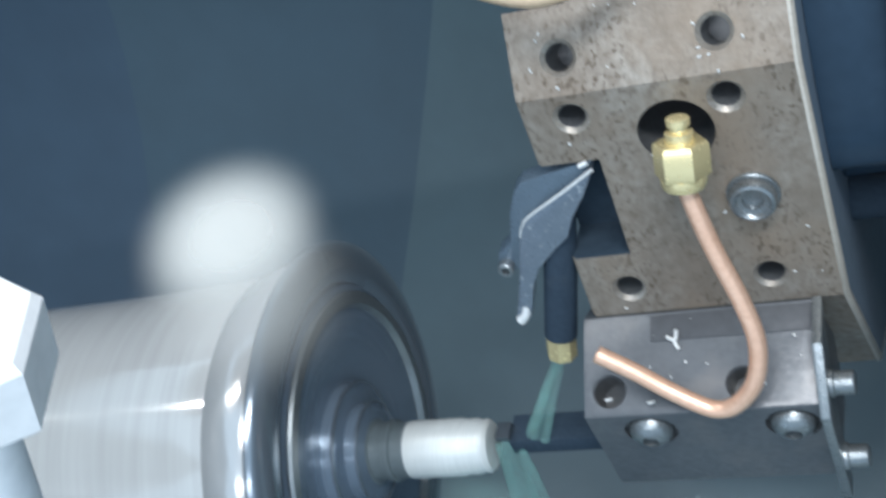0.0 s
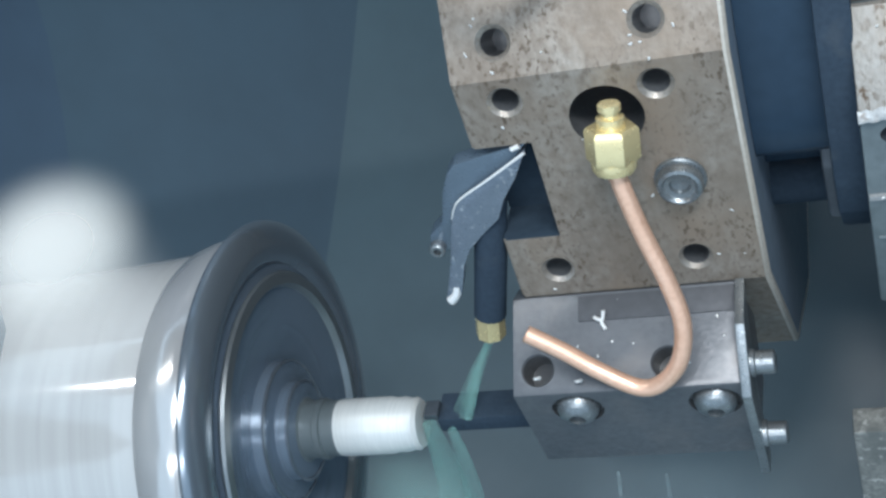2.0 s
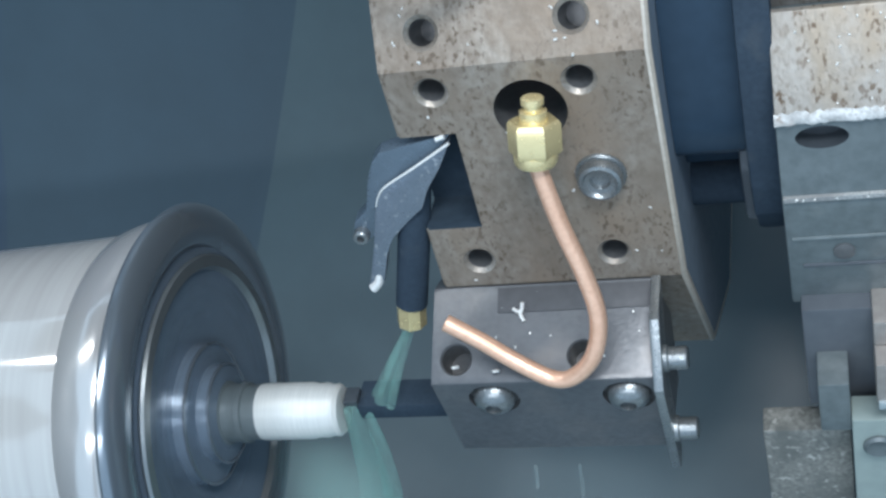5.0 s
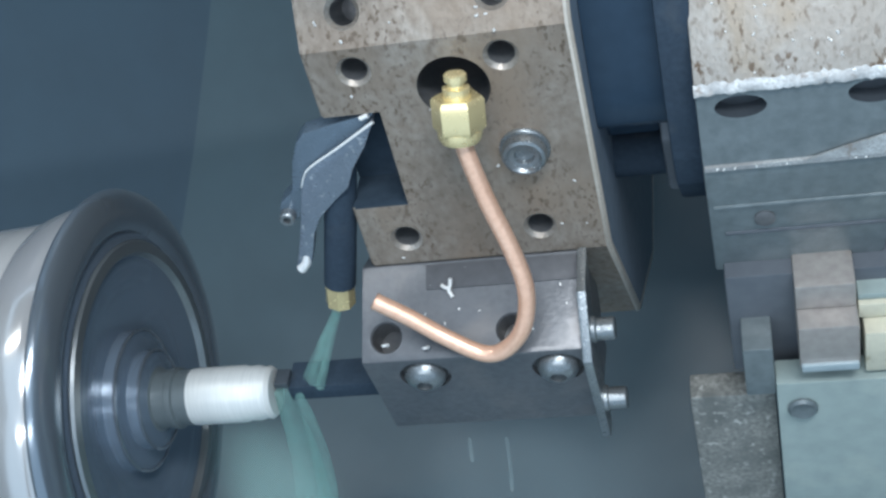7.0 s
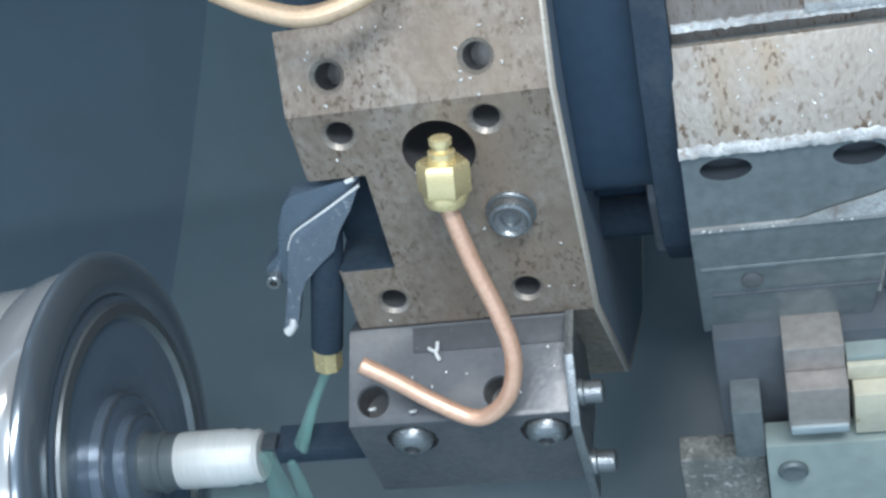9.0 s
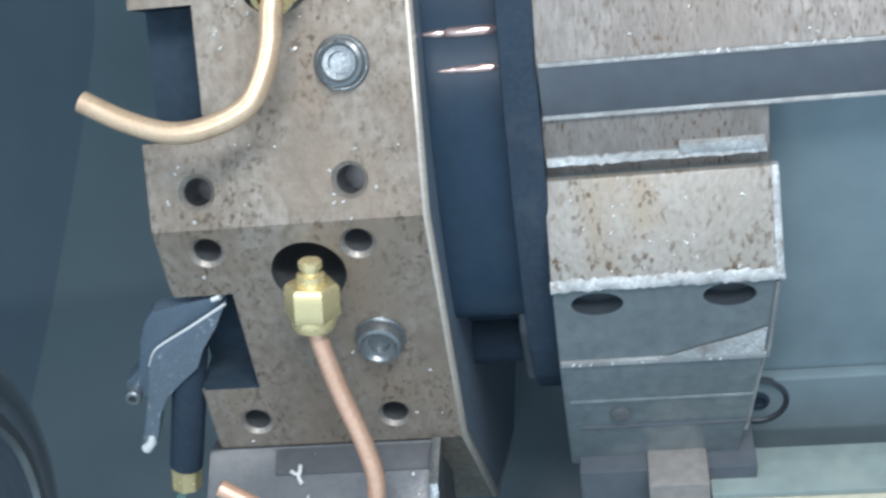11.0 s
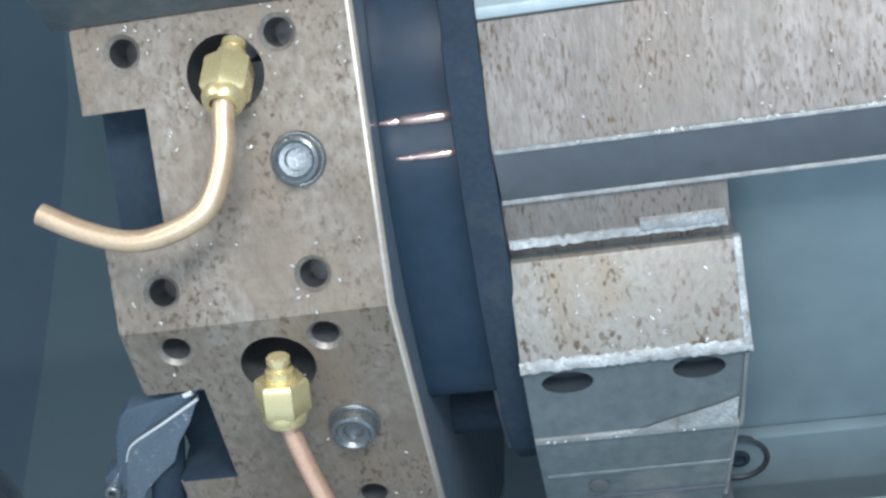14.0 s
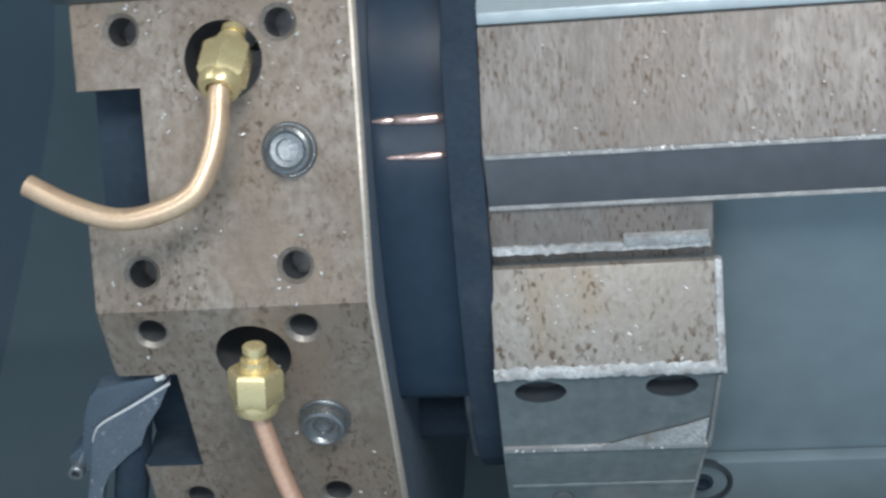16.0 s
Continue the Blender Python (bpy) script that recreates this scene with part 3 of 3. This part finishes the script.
part("seam", shift(prism([(-182, -40.2), (-184.9, -40.4), (-184.8, -41.6), (-182, -41.8)], 86, 143, 0.2), YZX), DARK_PAINT, housing, "dark seam at the block's foot")
# Pale wedge painting a sheen on the block's wet front.
part("sheen_patch", shift(prism([(114, -6.4), (147.6, -6.4), (149, 4.5), (141, 1.5), (128, -2)], 0, 0.8), Matrix.Translation((0, -186.6, 0)) @ pose(0, 0, 0, 85, 0, 0)), PALE_WORN, housing, "pale triangle painted as a wet sheen", 0)
def boss_body():
    """The round front of the turret's carrier, stepped back under the shaft."""
    arc = [(-166 * math.cos(radians(a)), 166 * math.sin(radians(a))) for a in range(96, -2, -3)]
    return shift(prism(arc + [(-164, -4), (-157, -8), (-150, -11), (-140, -28), (-118, -30), (-112, -58), (-30, -58), (-20, 160)], HALF + 0.7, 70.2), YZX)


def flange_plate():
    """A cast plate round the carrier with a hand-finished, wavering edge."""
    rim = [(-108, 158), (-121, 134), (-129, 122), (-137, 119), (-146, 105), (-154, 92), (-160, 78), (-166, 60), (-171, 44), (-174, 26), (-175.5, 8), (-175, -12),
           (-171, -28), (-158, -46), (-146, -58), (-60, -58), (-60, 150)]
    return shift(prism(rim, 70.4, 82.1, 1.5), YZX)


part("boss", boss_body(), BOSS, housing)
part("flange", flange_plate(), DARK_NAVY, housing)
part("shaft", shift(revolve([(9, 44), (9, 70), (10.5, 71), (10.5, 82)], 28), Matrix.Translation((0, -132, -45)) @ ALONG_X), DARK_NAVY, housing, "dark grey shaft stub")
part("bracket", shift(prism([(-130, 2), (-150, 0), (-158, -18), (-152, -48), (-130, -52)], 66, 80, 2.0), YZX), DARK_PAINT, housing, "dark grey bracket")
# Thin pinkish bars painting two lamp glints along the carrier.
for x0, x1, deg, r in ((46, 69.5, 34.4, 1.8), (50, 69.5, 30.3, 1.4)):
    a = radians(deg)
    part("glint_bar", shift(revolve([(r * 0.3, x0), (r * 0.8, x0 + 5), (r * 0.55, x0 + 6.5), (r, x0 + 8), (r, x1 - 2), (r * 0.5, x1)], 12),
                        Matrix.Translation((0, -166 * math.cos(a), 166 * math.sin(a))) @ ALONG_X), PINK, housing, "pinkish bar standing in for a lamp glint on the carrier")
part("cover_sheet", box(150, 520, -144, -138, -100, 74, 0.5), PANEL, housing)
part("lower_sheet", box(137, 520, -150, -144.2, -260, -57, 1.0), PANEL, housing)
port = part("port_ring", shift(revolve([(11.4, -1), (11.4, 0.8), (10.2, 1.2), (9.4, 0.5), (9.4, -1)], 36, True), Matrix.Translation((150.5, -150, -67)) @ Matrix.Rotation(radians(90), 4, "X")), DARK, housing)
part("port_hub", shift(revolve([(4.2, -1), (4.2, 0.8), (2.6, 1.2), (2.2, 0.2)], 24), Matrix.Translation((150.5, -150, -67)) @ Matrix.Rotation(radians(90), 4, "X")), DARK_NAVY, port)

# ---- slide, pads and plates under the housing ----
slide = thing("slide_cover", "pale green painted slide plate with round screw", "cover")
part("plate", box(99, 420, -208, -196, -300, -98, 1.0), PALE_PLATE, slide)
part("screw", shift(revolve([(5.5, 0), (5.5, 1), (4.5, 2), (1.5, 1)], 24), Matrix.Translation((108, -208.2, -112)) @ Matrix.Rotation(radians(90), 4, "X")), GREY_STEEL, slide)
wiper = thing("way_wiper", "cream plastic way wiper strip", "wiper")
part("strip", box(131, 420, -206, -180, -96, -75, 1.0), CREAM, wiper)
part("upper_strip", box(129.5, 420, -199, -176, -74.6, -67.4, 1.0), CREAM, wiper)
part("holder_bar", box(129.5, 420, -197, -176, -67.2, -64.2, 0.8), PALE_PLATE, wiper, "grey steel bar over the wiper")
pad = thing("steel_pad", "bare steel pad with a bright lower edge", "pad")
part("pad", box(108, 129.3, -208, -176, -90, -68, 1.4), PINK_PAD, pad)
part("lip", box(108.5, 128.8, -209.4, -204, -90.6, -86.8, 0.8), LIGHT_PLATE, pad, "bright worn lower lip")
part("backing", box(108, 129, -199, -176, -67.8, -56, 1.0), PINK_PAD, pad)
solid("guide_block", box(88, 99, -206, -176, -106, -80, 1.0), GREY_STEEL, "narrow grey steel guide block", "block")
part("slide_body", box(84, 146, -190, -100, -110, -58, 1.0), DARK_PAINT, slide, "dark painted slide body")
part("slide_tail", box(146.2, 420, -190, -150.4, -110, -97, 1.0), DARK_PAINT, slide, "dark painted slide body")
solid("bed_way", box(66, 98.5, -196, -184, -330, -118, 1.0), SPECK_BED, "chip-strewn machine bed strip", "bed", "structure")

# ---- spindle, chuck and blank: turns about the spindle ----
chuck = thing("chuck", "polished steel collet chuck spinning with its blank", "chuck")
part("body", shift(revolve([(60, -460), (70, -458), (74, -260), (77, -200), (78, -187.5), (78, -180), (70, -179)], 96), ALONG_X), CHROME, chuck)
part("shoulder", shift(revolve([(60, -187), (78.2, -187.2), (80.4, -184), (82.2, -178), (83.2, -172), (82.8, -167.5), (81.2, -165), (76, -163.8)], 96), ALONG_X), POLISHED, chuck, "bright rounded shoulder ring")
part("rim_ring", shift(revolve([(60, -165), (80, -164.8), (86, -164.4), (88.4, -163.2), (89.4, -161.6), (88.8, -159.8), (87, -158.2), (84, -157), (80, -156), (75, -155.6), (72, -156.6), (70, -159)], 96, True), ALONG_X), RIM, chuck, "dark polished rounded rim ring")
face = part("face", shift(revolve([(71, -170), (71, -158.6), (62, -157.4), (57, -157), (42, -160), (30, -162), (29, -157), (21, -156), (20, -151), (13, -150)], 96), ALONG_X), CHUCK_DARK, chuck)
part("lip", shift(revolve([(60, -158), (66, -157.6), (67.4, -156.0), (66.6, -154.8), (62, -154.6)], 96, True), ALONG_X), ZINC, face, "bright turned lip of the face")
for r, x in ((29.4, -156.9), (20.6, -150.9)):
    part("step_edge", shift(revolve([(r - 0.6, x - 0.8), (r + 0.5, x - 0.6), (r + 0.7, x + 0.3), (r - 0.4, x + 0.6)], 96, True), ALONG_X), RIM, face)
part("nose", shift(revolve([(13.5, -160), (13.5, -150), (12.2, -149.5), (12.2, -144), (12.8, -143.5), (12.8, -141), (11.6, -140.5), (11.6, -134)], 48), ALONG_X), GREY_STEEL, chuck)
part("blank", shift(revolve([(11.4, -136), (11.8, -133.5), (11.8, -112), (11.2, -110), (11.4, -106), (10.6, -103), (10.9, -101), (9.6, -99.4), (2, -99)], 48), ALONG_X), BLANK, chuck, "bright machined end of the blank")

# ---- white nozzle in front of the chuck ----
white = thing("flushing_nozzle", "white plastic flushing nozzle with hexagon nut on a leaning pipe", "nozzle", Matrix.Translation((-107, -366, 146)) @ pose(0, 0, 0, 0, 20, 0))
part("pipe", revolve([(8, -687), (8, -8), (7, -6)], 28), WHITE, white)
part("nut", shift(hexagon(36, -10, 13, 2.5), pose(0, 0, 0, 0, 0, 12)), WHITE, white)

# ---- coolant ----
jet = thing("coolant_jet", "translucent green coolant jet spraying onto the tool tip", "coolant")
strands = []
TIP = Vector((-62.3, -184.6, -61))
rng = random.Random(5)
for k, (dx, r0) in enumerate(((-2.5, 1.3), (0.5, 1.7), (3.0, 1.1))):
    end = Vector((-83 + dx, -192 - dx, -98))
    mid = (TIP + end) / 2 + Vector((0, 0, 1.0))
    strands.append(part("strand", tube([TIP, mid, end], r0, 8, 12, taper=lambda u: 0.9 + 0.8 * u), COOLANT_JET, jet, smooth=60))


def veil(width, thick, drop, lean, flare):
    """A ragged hanging sheet of liquid, as wide as given at its head."""
    bm = bmesh.new()
    n, rows = 14, []
    for i in range(19):
        u = i / 18
        w = width * (0.22 + flare * u ** 0.7) * (1 + 0.05 * math.sin(6 * u + width))
        cx, cz = lean * drop * u * u + 1.5 * math.sin(5 * u + drop), -drop * u
        rows.append([bm.verts.new((cx + w * math.cos(2 * math.pi * k / n), thick * math.sin(2 * math.pi * k / n), cz)) for k in range(n)])
    for a, b in zip(rows, rows[1:]):
        for k in range(n):
            bm.faces.new((a[k], a[(k + 1) % n], b[(k + 1) % n], b[k]))
    bm.faces.new(rows[0][::-1])
    bm.faces.new(rows[-1])
    bmesh.ops.recalc_face_normals(bm, faces=bm.faces)
    return bm


curtain = thing("coolant_curtain", "green coolant falling in ragged sheets from the tool", "coolant")
for x, y, w, d, lean in ((-94, -197, 13, 225, -0.40), (-88, -201, 8, 215, -0.28)):
    strands.append(part("sheet", shift(veil(w, 2.0, d, lean, 0.9), Matrix.Translation((x, y, -97))), COOLANT_THIN, curtain, smooth=60))
for x, y, z, d in ((-4, -214, -114, 34), (-20, -214, -113, 14)):
    strands.append(part("drip", shift(tube([(0, 0, 0), (-0.05 * d, 0, -d * 0.5), (-0.12 * d, 0, -d)], 0.8, 5, 8), Matrix.Translation((x, y, z))), DRIP, curtain, smooth=60))


# ---- out-of-focus white blur before the chuck, added as soft keyed discs ----
def soft_disc_material(name, opacity, color=(0.78, 0.78, 0.74)):
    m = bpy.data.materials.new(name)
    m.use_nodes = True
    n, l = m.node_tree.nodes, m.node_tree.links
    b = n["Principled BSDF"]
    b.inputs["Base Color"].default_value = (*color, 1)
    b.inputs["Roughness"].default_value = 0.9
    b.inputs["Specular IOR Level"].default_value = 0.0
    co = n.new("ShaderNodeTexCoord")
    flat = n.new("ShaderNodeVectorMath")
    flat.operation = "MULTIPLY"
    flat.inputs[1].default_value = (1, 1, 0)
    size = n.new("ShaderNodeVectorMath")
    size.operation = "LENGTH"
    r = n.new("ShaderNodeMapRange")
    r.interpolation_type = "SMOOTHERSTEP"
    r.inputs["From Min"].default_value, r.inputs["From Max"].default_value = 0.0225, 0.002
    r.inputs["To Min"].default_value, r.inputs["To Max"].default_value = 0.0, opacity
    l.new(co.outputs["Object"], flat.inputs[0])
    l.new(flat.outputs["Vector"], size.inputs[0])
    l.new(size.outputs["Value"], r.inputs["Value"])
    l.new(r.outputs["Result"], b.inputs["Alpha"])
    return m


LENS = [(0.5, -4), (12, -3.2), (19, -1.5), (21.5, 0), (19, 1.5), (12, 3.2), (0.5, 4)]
mist = thing("white_blur", "soft white blur on flat discs, keyed to drift before the chuck", "droplet")
for name, mat, at, stretch in (("core", soft_disc_material("soft_white_blur", 0.36), (-3, 2.5, 0), (0.92, 0.72, 1)),
                               ("tail", soft_disc_material("faint_white_blur", 0.12), (0, -7.5, -5), (1.0, 0.95, 1))):
    ob = part(name, revolve(LENS, 48), mat, mist, "faint tail of the white blur" if name == "tail" else "", 80)
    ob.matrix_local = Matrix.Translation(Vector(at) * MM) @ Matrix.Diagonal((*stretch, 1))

# ---- coolant mist haze about the cut, painted on soft discs to lift the darks ----
haze = thing("coolant_haze", "coolant mist haze painted on soft discs round the cutting tool", "mist", kind="stuff")
BLUE_HAZE = soft_disc_material("bluish_painted_haze", 0.045, (0.50, 0.62, 0.65))
GREEN_VAPOUR = soft_disc_material("greenish_coolant_vapour", 0.14, (0.40, 0.66, 0.62))
for mat, at, wide, high in ((GREEN_VAPOUR, (-101, -226, -140), 1.35, 2.7), (BLUE_HAZE, (-4, -222, -138), 3.1, 2.2)):
    ob = part("puff", revolve(LENS, 48), mat, haze, "", 80)
    ob.matrix_local = look(Vector(at) * MM, (0.1, -0.535, 0.318)) @ Matrix.Diagonal((wide, high, 2.0, 1))

# ---- swarf ----
rng = random.Random(11)


def sliver(at, way, size):
    """A small curled chip lying at a place, way being the surface's normal."""
    side = Vector((rng.uniform(-1, 1), rng.uniform(-1, 1), rng.uniform(-1, 1))).cross(way).normalized()
    up = way.normalized()
    other = up.cross(side)
    k = rng.uniform(-0.6, 0.6)
    pts = [Vector(at) + up * (0.35 + 0.25 * size * abs(math.sin(3 * u))) + side * size * (u - 0.5) + other * size * k * math.sin(3 * u) for u in (0, 0.35, 0.7, 1)]
    return tube(pts, 0.24 + 0.14 * size * rng.random(), 3, 5)


slivers = []
for phi, count in ((PHI_A, 26), (PHI_B, 8)):
    m = station(phi)
    for k in range(count):
        x, y = rng.uniform(-22, 43), rng.uniform(-45, 46)
        slivers.append(sliver(m @ Vector((x, y, 0)), m.to_3x3() @ Vector((0, 0, 1)), rng.uniform(0.3, 0.7) if k % 6 else rng.uniform(0.9, 1.5)))
    for x, y in ((-28.7, 39.6), (21.2, 39.6), (-28.5, -36.8), (21.3, -36.2), (3.2, 29.0)):
        for k in range(5 if phi == PHI_A else 1):
            a, r = rng.uniform(0, 6.28), rng.uniform(6.8, 10.5) if y != 29.0 else rng.uniform(13.2, 16)
            slivers.append(sliver(m @ Vector((x + r * math.cos(a), y + r * math.sin(a), 0)), m.to_3x3() @ Vector((0, 0, 1)), rng.uniform(0.5, 1.1)))
for k in range(26):
    u = rng.random()
    slivers.append(sliver((rng.gauss(112, 14), -165 - 18.5 * u, 53 - 28 * u), Vector((0, -0.83, 0.56)), rng.uniform(0.3, 0.8) if k % 4 else rng.uniform(0.9, 1.5)))
for k in range(20):
    slivers.append(sliver((rng.uniform(84, 240), -157.3, 91.6), Vector((0, -0.6, 0.8)), rng.uniform(0.5, 1.6)))
for k in range(20):
    u = rng.random()
    slivers.append(sliver((rng.uniform(84, 230), -131.5 - 25 * u, 121.4 - 29 * u), Vector((0, -0.76, 0.65)), rng.uniform(0.3, 0.9)))
for k in range(7):
    slivers.append(sliver((rng.uniform(84, 146), -188.2, -6.5), Vector((0, -0.9, 0.4)), rng.uniform(0.3, 0.9)))
for k in range(16):
    u = rng.random()
    slivers.append(sliver((rng.uniform(-45, 32), -186 - 30 * u, -44 - 16 * u), Vector((0, -0.46, 0.88)), rng.uniform(0.4, 1.0)))
solid("swarf", join(*slivers), CHIP, "tiny bright metal chips stuck to the oily steel", "swarf", "stuff")
curl = thing("metal_chip", "forked bright metal chip lying on the dark tool holder", "chip")
c0 = Vector((-14.5, -194.5, -47.4))
part("curl", join(tube([c0 + Vector(v) for v in ((0.5, 1.5, 3.8), (0, 0.2, 1.6), (-0.6, -1.0, 0.4), (0.8, -3.4, -1.0))], 0.75, 4, 8),
                  tube([c0 + Vector(v) for v in ((-3.4, 1.0, 1.2), (-1.8, -0.2, 1.0), (0, -0.4, 0.9))], 0.7, 4, 8)), CHIP, curl)
for x, y, z in ((-39.5, -212.5, -56), (-24, -214.5, -56.5)):
    solid("chip_curl", tube([(x - 1, y, z), (x, y - 1.2, z + 1.2), (x + 1.2, y, z + 0.4), (x + 0.6, y + 0.6, z - 1.0)], 0.55, 4, 8), CHIP, "small curled chip hanging on the tool holder edge", "chip", group="loose chips")


# ---- motion ----
def motions():
    rows = []
    for k in range(16 * 30 + 1):
        t = k / 30
        m = Matrix.Translation((AXIS + Vector((-2.5 + 3.5 * t / 16, 0, 0))) * MM) @ Matrix.Rotation(radians(67.0) * k, 4, "X")
        rows.append((t, m))
    walk(chuck, rows)
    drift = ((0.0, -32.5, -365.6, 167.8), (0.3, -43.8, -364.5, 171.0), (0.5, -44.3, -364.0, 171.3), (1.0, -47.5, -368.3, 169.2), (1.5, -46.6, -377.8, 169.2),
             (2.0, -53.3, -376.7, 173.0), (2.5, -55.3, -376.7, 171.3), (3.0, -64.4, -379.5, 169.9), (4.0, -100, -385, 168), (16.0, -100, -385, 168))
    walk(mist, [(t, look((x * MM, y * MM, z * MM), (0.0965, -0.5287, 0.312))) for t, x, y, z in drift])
    for k, ob in enumerate(strands):
        r = random.Random(k)
        walk(ob, [(0.25 * i, pose(r.uniform(-0.8, 0.8) * MM, 0, r.uniform(-0.8, 0.8) * MM, 0, r.uniform(-1.2, 1.2) * 0.4, 0)) for i in range(65)])


motions()
